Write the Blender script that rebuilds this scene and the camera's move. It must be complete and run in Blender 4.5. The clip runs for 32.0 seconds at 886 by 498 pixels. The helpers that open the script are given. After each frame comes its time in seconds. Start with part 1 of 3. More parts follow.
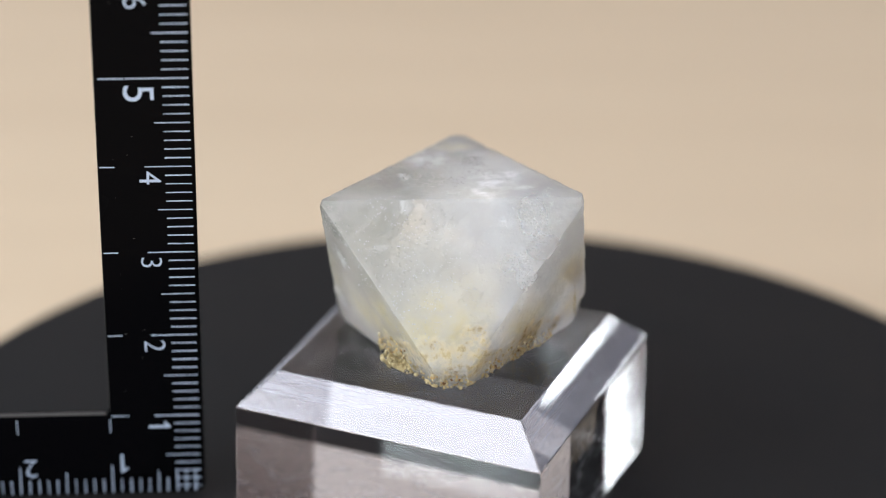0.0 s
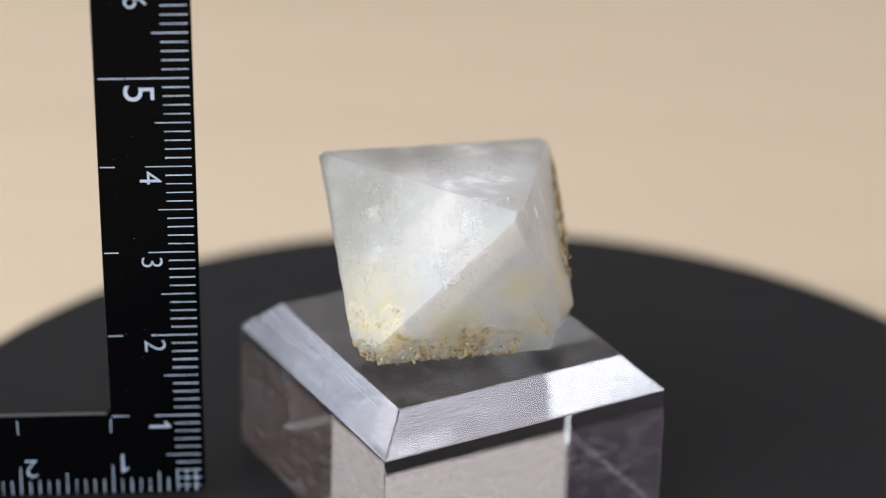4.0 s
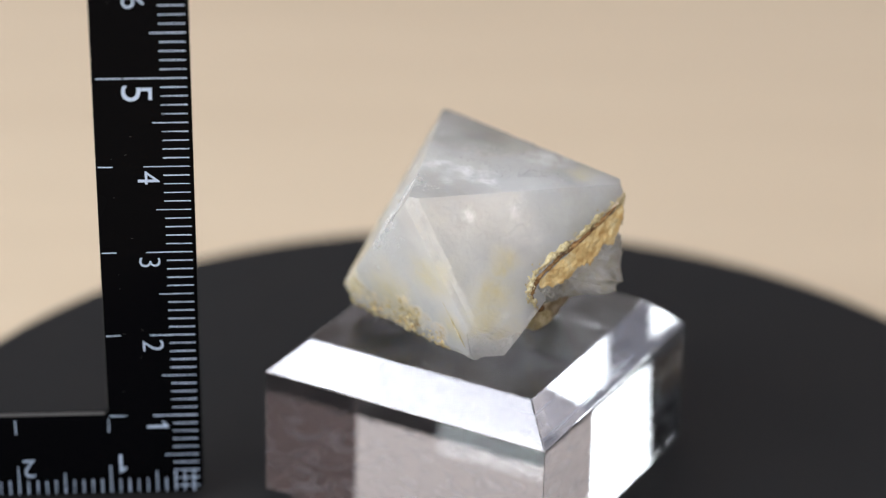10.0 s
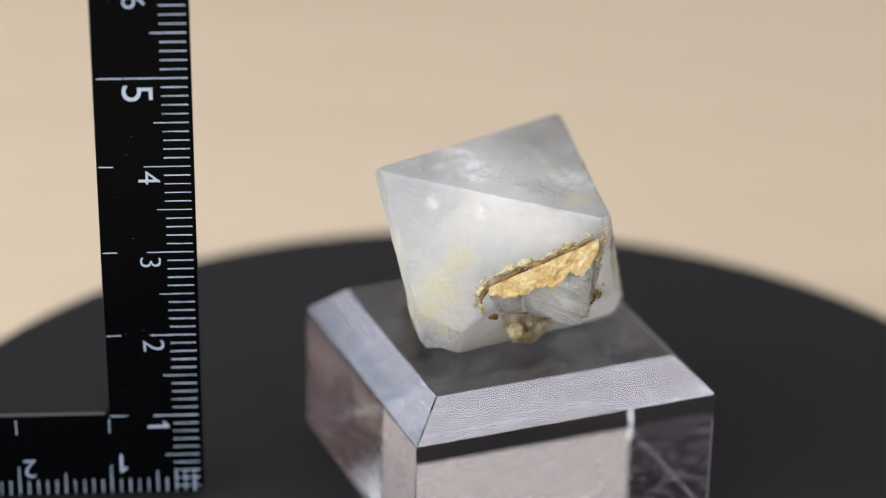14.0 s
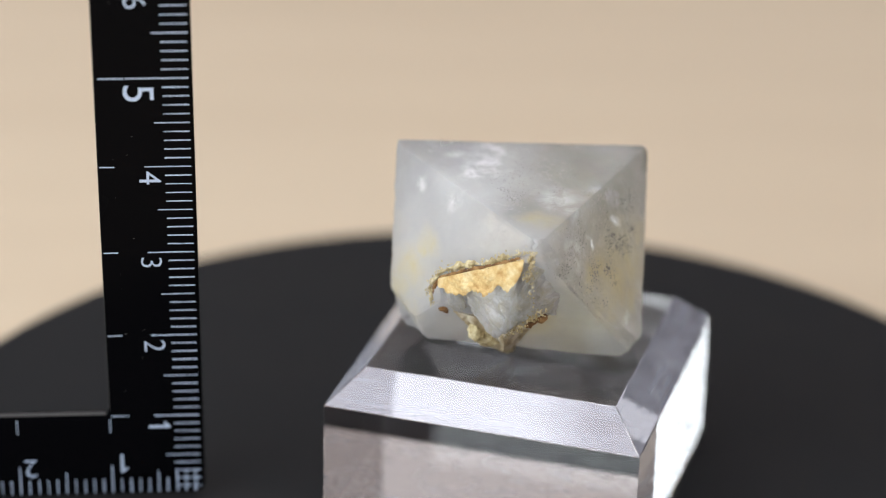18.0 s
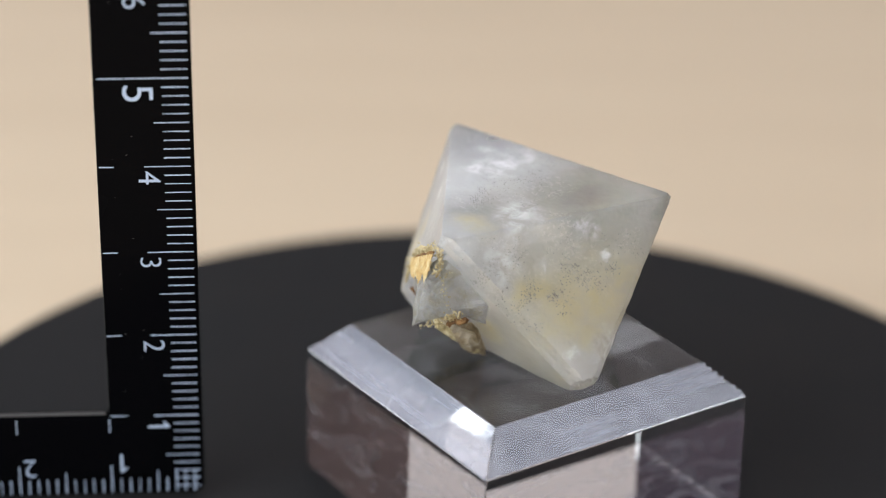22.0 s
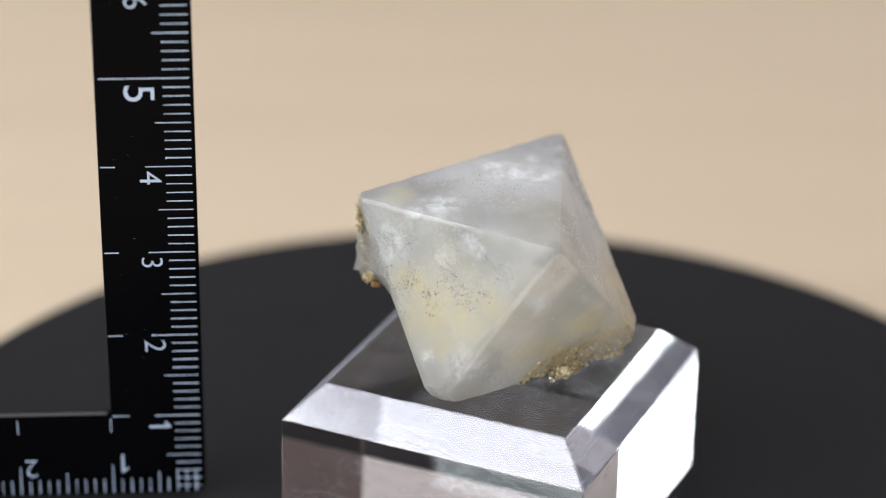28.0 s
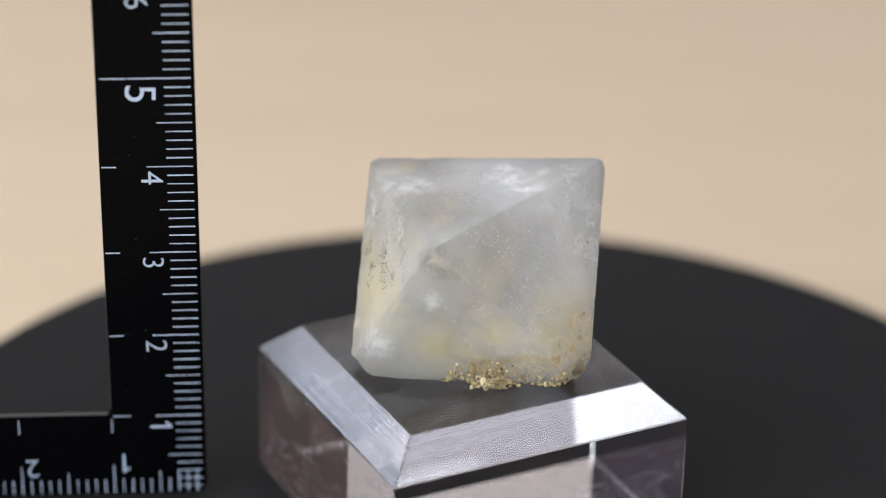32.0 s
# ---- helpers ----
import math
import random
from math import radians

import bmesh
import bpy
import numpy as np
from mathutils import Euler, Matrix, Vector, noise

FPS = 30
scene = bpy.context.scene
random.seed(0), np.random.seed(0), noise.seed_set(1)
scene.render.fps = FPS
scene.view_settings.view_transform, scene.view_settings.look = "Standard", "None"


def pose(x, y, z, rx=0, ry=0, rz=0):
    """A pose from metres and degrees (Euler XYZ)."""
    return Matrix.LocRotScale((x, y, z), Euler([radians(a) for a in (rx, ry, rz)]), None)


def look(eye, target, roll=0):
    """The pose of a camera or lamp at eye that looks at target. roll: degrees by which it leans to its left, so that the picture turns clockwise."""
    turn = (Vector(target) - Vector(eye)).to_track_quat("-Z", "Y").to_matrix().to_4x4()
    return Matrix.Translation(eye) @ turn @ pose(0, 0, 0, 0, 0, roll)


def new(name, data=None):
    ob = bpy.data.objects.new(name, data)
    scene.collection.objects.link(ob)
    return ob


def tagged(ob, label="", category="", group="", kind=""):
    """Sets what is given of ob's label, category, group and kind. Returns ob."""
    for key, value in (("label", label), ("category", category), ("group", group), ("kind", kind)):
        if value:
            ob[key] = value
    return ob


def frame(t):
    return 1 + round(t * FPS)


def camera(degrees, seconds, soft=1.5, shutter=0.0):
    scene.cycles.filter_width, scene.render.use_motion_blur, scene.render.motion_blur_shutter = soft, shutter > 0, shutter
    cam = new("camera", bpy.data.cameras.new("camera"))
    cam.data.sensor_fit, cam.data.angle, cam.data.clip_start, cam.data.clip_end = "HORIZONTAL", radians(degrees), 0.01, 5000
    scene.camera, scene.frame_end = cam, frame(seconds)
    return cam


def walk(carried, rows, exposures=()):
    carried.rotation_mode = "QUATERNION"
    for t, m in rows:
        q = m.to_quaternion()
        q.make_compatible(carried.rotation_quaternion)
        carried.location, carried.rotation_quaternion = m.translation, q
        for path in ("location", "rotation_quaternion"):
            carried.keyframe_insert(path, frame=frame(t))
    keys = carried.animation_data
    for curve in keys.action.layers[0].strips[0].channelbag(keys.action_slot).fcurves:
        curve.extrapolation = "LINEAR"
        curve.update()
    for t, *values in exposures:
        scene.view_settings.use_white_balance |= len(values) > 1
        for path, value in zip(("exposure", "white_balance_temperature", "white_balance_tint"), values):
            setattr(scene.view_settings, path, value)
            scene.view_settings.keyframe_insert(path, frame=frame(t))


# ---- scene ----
MM = 0.001
SPIN = -9.7157  # degrees a second, seen from above the turntable

# camera: on a stand, at rest, looking down on the turntable
cam = camera(17.96, 32.0, soft=1.1)
EYE = Vector((-4.9, -271.1, 157.1)) * MM
AIM = EYE + Vector((0.0, math.cos(radians(-25.376)), math.sin(radians(-25.376)))) * 0.3
walk(cam, [(0.0, look(EYE, AIM, 1.207)), (32.0, look(EYE, AIM, 1.207))], exposures=[(0.0, 0.0), (32.0, 0.0)])
cam.data.dof.use_dof = True
cam.data.dof.focus_distance = 0.291
cam.data.dof.aperture_fstop = 11.0

# ---- light ----
world = bpy.data.worlds.new("room_air")
scene.world = world
world.use_nodes = True
world.node_tree.nodes["Background"].inputs["Color"].default_value = (0.9, 0.92, 1.0, 1)
world.node_tree.nodes["Background"].inputs["Strength"].default_value = 0.05


def area_lamp(name, eye, target, wide, high, watts, colour):
    data = bpy.data.lights.new(name, "AREA")
    data.shape, data.size, data.size_y = "RECTANGLE", wide, high
    data.energy, data.color = watts, colour
    ob = new(name, data)
    ob.matrix_world = look(eye, target)
    return ob


# unseen lamps: a two-part window light from the front left, placed by reflections, its second part also a front fill,
# and two fill panels added under the ceiling
for off, wide, watts in ((-0.09, 0.51, 5.35), (0.3975, 0.405, 2.3)):
    side = Vector((0.568, -0.823, 0.0)) * off
    area_lamp("softbox_light", Vector((-0.50, -0.345, 0.40)) + side, Vector((0.0, 0.0, 0.03)) + side, wide, 0.52, watts, (0.88, 0.955, 1.0))
area_lamp("ceiling_fill", (0.0, -0.405, 0.78), (0.0, -0.4049, 0.0), 1.9, 1.05, 10.3, (0.88, 0.92, 1.0))
# second overhead panel, added to brighten the slopes of the block
area_lamp("ceiling_fill", (-0.49, 0.59, 0.78), (-0.49, 0.5901, 0.0), 0.90, 0.68, 1.15, (0.86, 0.91, 1.0))


# ---- materials ----
def material(name):
    m = bpy.data.materials.new(name)
    m.use_nodes = True
    nt = m.node_tree
    return m, nt, nt.nodes["Principled BSDF"], nt.nodes["Material Output"]


def node(nt, kind, **values):
    n = nt.nodes.new(kind)
    for key, value in values.items():
        n.inputs[key.replace("_", " ")].default_value = value
    return n


def coords(nt, scale=(1, 1, 1), rot=(0, 0, 0), loc=(0, 0, 0)):
    tc = nt.nodes.new("ShaderNodeTexCoord")
    mp = nt.nodes.new("ShaderNodeMapping")
    mp.inputs["Scale"].default_value = scale
    mp.inputs["Rotation"].default_value = rot
    mp.inputs["Location"].default_value = loc
    nt.links.new(tc.outputs["Object"], mp.inputs["Vector"])
    return mp.outputs["Vector"]


def noise_tex(nt, vec, scale, detail=4.0, rough=0.55, distort=0.0):
    n = node(nt, "ShaderNodeTexNoise", Scale=scale, Detail=detail, Roughness=rough, Distortion=distort)
    nt.links.new(vec, n.inputs["Vector"])
    return n.outputs["Fac"]


def ramp(nt, fac, stops):
    r = nt.nodes.new("ShaderNodeValToRGB")
    while len(r.color_ramp.elements) < len(stops):
        r.color_ramp.elements.new(0.5)
    for e, (pos, col) in zip(r.color_ramp.elements, stops):
        e.position = pos
        e.color = (*col, 1) if len(col) == 3 else col
    nt.links.new(fac, r.inputs["Fac"])
    return r.outputs["Color"]


def grey(v):
    return (v, v, v)


def maths(nt, op, a, b=None, clamp=False):
    n = nt.nodes.new("ShaderNodeMath")
    n.operation, n.use_clamp = op, clamp
    for i, v in enumerate((a, b)):
        if v is None:
            continue
        if isinstance(v, (int, float)):
            n.inputs[i].default_value = v
        else:
            nt.links.new(v, n.inputs[i])
    return n.outputs[0]


def mix_colour(nt, fac, a, b, blend="MIX"):
    n = nt.nodes.new("ShaderNodeMix")
    n.data_type, n.blend_type = "RGBA", blend
    for sock, v in ((n.inputs[0], fac), (n.inputs[6], a), (n.inputs[7], b)):
        if isinstance(v, (int, float)):
            sock.default_value = v
        elif isinstance(v, tuple):
            sock.default_value = (*v, 1)
        else:
            nt.links.new(v, sock)
    return n.outputs[2]


def bump(nt, height, strength, distance, target):
    b = node(nt, "ShaderNodeBump", Strength=strength, Distance=distance)
    nt.links.new(height, b.inputs["Height"])
    nt.links.new(b.outputs["Normal"], target.inputs["Normal"])
    return b


def mat_disc():
    m, nt, b, out = material("satin_black_plastic")
    v = coords(nt)
    fine = noise_tex(nt, v, 2600, 3)
    broad = noise_tex(nt, v, 30, 3)
    dust = noise_tex(nt, v, 900, 2)
    col = ramp(nt, broad, [(0.3, (0.0074, 0.0077, 0.0084)), (0.75, (0.0100, 0.0104, 0.0112))])
    speck = ramp(nt, dust, [(0.80, grey(0.0)), (0.86, grey(0.5))])
    nt.links.new(mix_colour(nt, speck, col, (0.12, 0.12, 0.12)), b.inputs["Base Color"])
    nt.links.new(ramp(nt, broad, [(0.3, grey(0.58)), (0.7, grey(0.70))]), b.inputs["Roughness"])
    b.inputs["Specular IOR Level"].default_value = 0.19
    bump(nt, fine, 0.25, 0.00003, b)
    return m


def mat_wood():
    m, nt, b, out = material("pale_wood")
    v = coords(nt, scale=(1.5, 14, 14))
    grain = noise_tex(nt, v, 6, 6, 0.6, 0.6)
    broad = noise_tex(nt, coords(nt, scale=(1, 3, 1)), 4, 2)
    col = ramp(nt, grain, [(0.3, (0.565, 0.445, 0.312)), (0.7, (0.62, 0.495, 0.352))])
    col = mix_colour(nt, ramp(nt, broad, [(0.3, grey(0.0)), (0.8, grey(0.35))]), col, (0.66, 0.545, 0.40))
    nt.links.new(col, b.inputs["Base Color"])
    b.inputs["Roughness"].default_value = 0.5
    bump(nt, grain, 0.05, 0.0004, b)
    return m


def mat_wall(name, colour):
    m, nt, b, out = material(name)
    v = coords(nt)
    n1 = noise_tex(nt, v, 3, 3)
    n2 = noise_tex(nt, v, 260, 4)
    lo = tuple(c * 0.95 for c in colour)
    nt.links.new(ramp(nt, n1, [(0.3, lo), (0.7, colour)]), b.inputs["Base Color"])
    b.inputs["Roughness"].default_value = 0.85
    bump(nt, n2, 0.15, 0.0005, b)
    return m


def mat_acrylic(brushed):
    m, nt, b, out = material("polished_clear_acrylic" if not brushed else "machined_acrylic_with_glow")
    b.inputs["Base Color"].default_value = (0.985, 0.99, 1.0, 1)
    b.inputs["Transmission Weight"].default_value = 1.0
    b.inputs["IOR"].default_value = 1.49
    if not brushed:
        smear = noise_tex(nt, coords(nt, scale=(1, 3, 1), rot=(0, 0, 0.5)), 160, 5, 0.65)
        nt.links.new(ramp(nt, smear, [(0.40, grey(0.006)), (0.72, grey(0.03))]), b.inputs["Roughness"])
        return m
    # fine milling lines run along each slope; the pale haze paints in trapped light
    lines = noise_tex(nt, coords(nt, scale=(60, 60, 3600)), 1.0, 3, 0.6)
    glow_bands = noise_tex(nt, coords(nt, scale=(45, 45, 900)), 1.0, 2)
    b.inputs["Roughness"].default_value = 0.03
    haze = nt.nodes.new("ShaderNodeBsdfPrincipled")
    haze.inputs["Base Color"].default_value = (0.83, 0.86, 1.0, 1)
    haze.inputs["Roughness"].default_value = 0.45
    mx = nt.nodes.new("ShaderNodeMixShader")
    slope_haze = maths(nt, "ADD", ramp(nt, lines, [(0.40, grey(0.0)), (0.66, grey(0.05))]), ramp(nt, glow_bands, [(0.3, grey(0.20)), (0.7, grey(0.25))]))
    nt.links.new(slope_haze, mx.inputs[0])
    nt.links.new(b.outputs[0], mx.inputs[1])
    nt.links.new(haze.outputs[0], mx.inputs[2])
    nt.links.new(mx.outputs[0], out.inputs["Surface"])
    return m


# stains, pits, clouds and painted glints of the crystal: centre and radius in mm
STAIN_FRONT = [(-3.0, -13.8, 26.0, 5.0), (3.0, -9.8, 24.5, 4.2), (-6.5, -13.8, 25.5, 3.6), (8.6, -4.9, 28.6, 3.2), (8.5, -2.7, 23.0, 2.6), (6.9, 2.3, 30.4, 1.8), (9.8, 1.0, 25.3, 2.6),
               (8.6, 1.8, 27.2, 3.2), (10.9, 0.5, 23.4, 2.4), (-0.4, -13.8, 22.6, 2.2), (9.3, 3.3, 22.9, 2.4), (4.0, -8.4, 22.6, 2.8)]
STAIN_BACK = [(-12.8, 5.4, 27.3, 5.0), (-14.8, 2.2, 28.0, 4.2), (-10.9, 7.1, 29.2, 2.7), (-13.1, 5.4, 26.7, 3.5), (-9.7, 8.9, 29.1, 1.7), (-4.4, 7.0, 23.4, 2.4), (-15.1, 2.1, 27.3, 2.4), (-12.5, 5.5, 27.8, 3.2), (-14.4, 2.2, 29.0, 2.6), (-13.4, -4.3, 23.5, 3.2),
              (-10.1, -8.5, 22.0, 3.0), (-16.4, -1.1, 29.6, 2.3), (-11.8, -6.3, 22.7, 2.9), (-11.1, -10.0, 26.1, 3.2), (-5.0, -13.2, 27.0, 3.5),
              (-14.9, 3.9, 24.7, 2.1), (-4.4, 9.6, 36.4, 2.0)]
BROWN = [(-0.7, -14.5, 24.8, 1.5), (0.5, -12.5, 22.2, 1.1), (2.4, -10.1, 22.1, 1.3), (5.0, -6.8, 22.5, 1.4), (6.6, -4.3, 21.2, 1.1), (-2.2, -15.7, 21.8, 0.8), (-4.7, -15.4, 22.9, 2.1), (-1.3, -14.6, 21.9, 1.5),
         (1.3, -11.2, 21.4, 1.5), (3.9, -8.0, 21.7, 2.0), (6.5, -4.5, 21.2, 1.1), (-5.5, -15.0, 23.7, 1.7), (-0.8, -14.7, 23.4, 1.7), (-8.4, -10.7, 21.4, 1.7), (-9.8, -8.1, 20.8, 1.3), (-5.2, -15.0, 23.7, 1.3),
         (-7.5, -12.5, 21.8, 1.6), (-9.1, -9.2, 20.9, 1.3), (-9.9, -8.5, 21.6, 1.1), (6.1, 5.3, 27.9, 0.6)]
SPECKS = [(-3.6, 1.8, 37.1, 2.7), (-2.1, 5.6, 36.9, 1.5), (-5.8, -1.0, 37.2, 2.1), (-12.3, 4.2, 30.7, 2.0), (-10.4, 7.1, 30.7, 1.6), (-14.2, 1.2, 31.2, 2.0), (-11.3, 3.7, 34.3, 2.3), (-16.2, -2.8, 33.2, 1.2),
          (-6.2, 11.5, 33.6, 1.5), (-14.3, 1.6, 30.3, 2.0), (-8.2, 10.1, 30.9, 1.8), (-7.7, 8.9, 34.2, 1.5), (-12.4, 5.0, 29.2, 1.8), (-1.4, 5.2, 37.0, 1.6), (-10.3, 8.6, 28.2, 1.8),
          (-16.6, -7.6, 35.0, 1.7)]
ETCHED = [(-10.4, -10.0, 32.5, 4.1), (-6.3, -8.7, 35.2, 3.5), (3.0, -8.2, 36.5, 2.3), (3.7, -11.6, 30.4, 2.6), (-7.9, -12.6, 28.0, 2.9), (-1.0, -12.1, 29.2, 2.9), (3.9, -7.8, 37.3, 2.3), (5.0, -9.8, 33.7, 2.1),
          (3.7, -8.7, 35.7, 2.3), (2.1, -10.7, 31.9, 2.3)]
CLOUDS_AND_GLINTS = [(0.2, -1.8, 37.5, 2.0), (-1.7, -5.2, 37.7, 0.8), (-14.0, 6.1, 23.1, 1.0), (-16.5, 3.1, 22.0, 1.3), (-0.6, -5.4, 37.8, 2.0), (-7.9, 9.6, 32.7, 2.0), (-16.7, 1.7, 22.7, 2.1), (-15.7, -5.3, 30.0, 1.3),
          (-0.5, -4.7, 37.7, 1.9), (-7.6, 6.5, 36.6, 1.7), (-15.6, -5.1, 29.4, 1.0), (-16.1, 1.7, 21.4, 1.4), (-7.0, 4.9, 36.7, 2.0), (-0.3, -2.7, 37.6, 2.3),
          (7.0, -1.5, 36.1, 0.8), (-12.7, 1.0, 35.5, 1.1), (1.3, -0.6, 37.5, 2.0), (-13.3, 0.3, 35.0, 1.1), (3.4, -4.2, 37.9, 1.1), (3.3, 4.0, 36.6, 0.7), (3.9, 3.5, 36.0, 1.1)]
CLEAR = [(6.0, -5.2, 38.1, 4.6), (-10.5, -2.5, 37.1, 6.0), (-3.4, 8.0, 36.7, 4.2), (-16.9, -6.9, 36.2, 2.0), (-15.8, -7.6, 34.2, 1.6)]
YELLOW = STAIN_FRONT + STAIN_BACK


def mat_base():
    """The underside of the block: scuffed and smeared, so that it scatters a little light; its pale patches also
    imitate reflections.
    """
    m, nt, b, out = material("scuffed_sheen_acrylic")
    b.inputs["Base Color"].default_value = (0.985, 0.99, 1.0, 1)
    b.inputs["Transmission Weight"].default_value = 1.0
    b.inputs["IOR"].default_value = 1.49
    b.inputs["Roughness"].default_value = 0.02
    haze = nt.nodes.new("ShaderNodeBsdfPrincipled")
    haze.inputs["Base Color"].default_value = (0.85, 0.86, 0.93, 1)
    haze.inputs["Roughness"].default_value = 0.6
    mx = nt.nodes.new("ShaderNodeMixShader")
    # smoky patches: scuffs, and reflections of the crystal painted as haze
    smoke = noise_tex(nt, coords(nt), 170, 6, 0.62, 1.4)
    nt.links.new(ramp(nt, smoke, [(0.46, grey(0.0)), (0.64, grey(0.13))]), mx.inputs[0])
    nt.links.new(b.outputs[0], mx.inputs[1])
    nt.links.new(haze.outputs[0], mx.inputs[2])
    nt.links.new(mx.outputs[0], out.inputs["Surface"])
    return m


def spots(nt, vec, places):
    """Soft-edged spots round the given places, 0 outside and 1 inside."""
    total = None
    for x, y, z, r in places:
        d = nt.nodes.new("ShaderNodeVectorMath")
        d.operation = "DISTANCE"
        nt.links.new(vec, d.inputs[0])
        d.inputs[1].default_value = (x * MM, y * MM, z * MM)
        mr = nt.nodes.new("ShaderNodeMapRange")
        mr.interpolation_type = "SMOOTHSTEP"
        nt.links.new(d.outputs["Value"], mr.inputs[0])
        for k, value in enumerate((r * 1.6 * MM, 0.0, 0.0, 1.0)):
            mr.inputs[1 + k].default_value = value
        total = mr.outputs[0] if total is None else maths(nt, "MAXIMUM", total, mr.outputs[0])
    return total


def mat_crystal(name, glassy):
    m, nt, b, out = material(name)
    v = coords(nt)
    wobble = node(nt, "ShaderNodeTexNoise", Scale=170, Detail=4, Roughness=0.58)
    nt.links.new(v, wobble.inputs["Vector"])
    shift = nt.nodes.new("ShaderNodeVectorMath")
    shift.operation = "MULTIPLY_ADD"
    nt.links.new(wobble.outputs["Color"], shift.inputs[0])
    shift.inputs[1].default_value = (0.0055, 0.0055, 0.0055)
    back = nt.nodes.new("ShaderNodeVectorMath")
    back.operation = "SUBTRACT"
    nt.links.new(v, back.inputs[0])
    back.inputs[1].default_value = (0.00275, 0.00275, 0.00275)
    nt.links.new(back.outputs[0], shift.inputs[2])
    w = shift.outputs[0]
    cloud = noise_tex(nt, v, 150, 3, 0.5, 0.3)
    blot = noise_tex(nt, coords(nt, loc=(2, 2, 7)), 520, 5, 0.6, 0.4)
    fine = noise_tex(nt, coords(nt, loc=(5, 2, 4)), 1100, 4, 0.65)
    pits = noise_tex(nt, v, 2300, 4, 0.65)
    cells = nt.nodes.new("ShaderNodeTexVoronoi")
    cells.inputs["Scale"].default_value = 2300
    nt.links.new(v, cells.inputs["Vector"])
    stain = maths(nt, "MULTIPLY", spots(nt, w, YELLOW), ramp(nt, blot, [(0.30, grey(0.60)), (0.66, grey(1.0))]))
    if glassy:
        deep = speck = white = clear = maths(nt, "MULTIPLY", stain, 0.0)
        etch = ramp(nt, blot, [(0.40, grey(0.3)), (0.62, grey(1.0))])
    else:
        deep = maths(nt, "MULTIPLY", maths(nt, "MULTIPLY", spots(nt, w, BROWN), 3.4, True), ramp(nt, fine, [(0.38, grey(0.12)), (0.62, grey(0.95))]))
        etch = spots(nt, w, ETCHED)
        dots = ramp(nt, noise_tex(nt, coords(nt, loc=(4, 8, 3)), 3000, 2, 0.6), [(0.52, grey(0.0)), (0.60, grey(1.0))])
        speck = maths(nt, "MULTIPLY", maths(nt, "MULTIPLY", dots, spots(nt, w, SPECKS)), ramp(nt, fine, [(0.44, grey(0.0)), (0.56, grey(1.0))]))
        # white clouds, with a few glints put into the colour
        white = maths(nt, "MULTIPLY", spots(nt, w, CLOUDS_AND_GLINTS), ramp(nt, blot, [(0.40, grey(0.05)), (0.62, grey(1.0))]))
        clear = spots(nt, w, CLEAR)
    # one side of the crystal is etched all over, the other is clearer
    place = nt.nodes.new("ShaderNodeSeparateXYZ")
    nt.links.new(w, place.inputs[0])
    frost = maths(nt, "MULTIPLY", maths(nt, "ADD", place.outputs["X"], 0.009), 1 / 0.010, True)
    col = mix_colour(nt, cloud, (0.85, 0.865, 0.87), (0.91, 0.92, 0.925))
    col = mix_colour(nt, maths(nt, "MULTIPLY", maths(nt, "SUBTRACT", 1.0, frost), 0.9), col, (0.90, 0.865, 0.755))
    col = mix_colour(nt, white, col, (0.96, 0.97, 0.98))
    if glassy:
        col = mix_colour(nt, ramp(nt, blot, [(0.40, grey(0.15)), (0.66, grey(0.85))]), (0.84, 0.82, 0.77), (0.62, 0.54, 0.34))
    col = mix_colour(nt, maths(nt, "MULTIPLY", stain, 0.92), col, (0.70, 0.595, 0.335))
    col = mix_colour(nt, deep, col, ramp(nt, blot, [(0.36, (0.20, 0.145, 0.06)), (0.64, (0.50, 0.40, 0.20))]))
    col = mix_colour(nt, maths(nt, "MULTIPLY", speck, 0.9), col, (0.09, 0.08, 0.065))
    nt.links.new(mix_colour(nt, 0.85, col, (0.97, 0.985, 1.0)), b.inputs["Base Color"])
    b.inputs["Transmission Weight"].default_value = 1.0
    b.inputs["IOR"].default_value = 1.434
    dull = ramp(nt, maths(nt, "ADD", maths(nt, "MULTIPLY", cloud, 0.6), maths(nt, "MULTIPLY", etch, 0.3)), [(0.20, grey(0.08)), (0.60, grey(0.14))])
    nt.links.new(maths(nt, "ADD", dull, maths(nt, "MULTIPLY", frost, 0.04 if glassy else 0.14)), b.inputs["Roughness"])
    dents = ramp(nt, cells.outputs["Distance"], [(0.08, grey(1.0)), (0.42, grey(0.0))])
    rough = maths(nt, "ADD", maths(nt, "MULTIPLY", pits, maths(nt, "ADD", maths(nt, "MULTIPLY", frost, 0.17), 0.05)), maths(nt, "MULTIPLY", dents, maths(nt, "MULTIPLY", maths(nt, "ADD", maths(nt, "MULTIPLY", etch, 0.3), 0.05), ramp(nt, fine, [(0.40, grey(0.1)), (0.62, grey(1.0))]))))
    if glassy:
        rough = maths(nt, "ADD", rough, maths(nt, "MULTIPLY", fine, 2.5))
    bm = bump(nt, rough, 0.8, 0.00019, b)
    milky = nt.nodes.new("ShaderNodeBsdfPrincipled")
    nt.links.new(col, milky.inputs["Base Color"])
    milky.inputs["Roughness"].default_value = 0.36
    milky.inputs["Subsurface Weight"].default_value = 0.9
    milky.inputs["Subsurface Radius"].default_value = (1, 0.98, 0.93)
    milky.inputs["Subsurface Scale"].default_value = 0.024
    nt.links.new(bm.outputs["Normal"], milky.inputs["Normal"])
    mx = nt.nodes.new("ShaderNodeMixShader")
    lo, hi = (0.45, 0.65) if glassy else (0.40, 0.44)
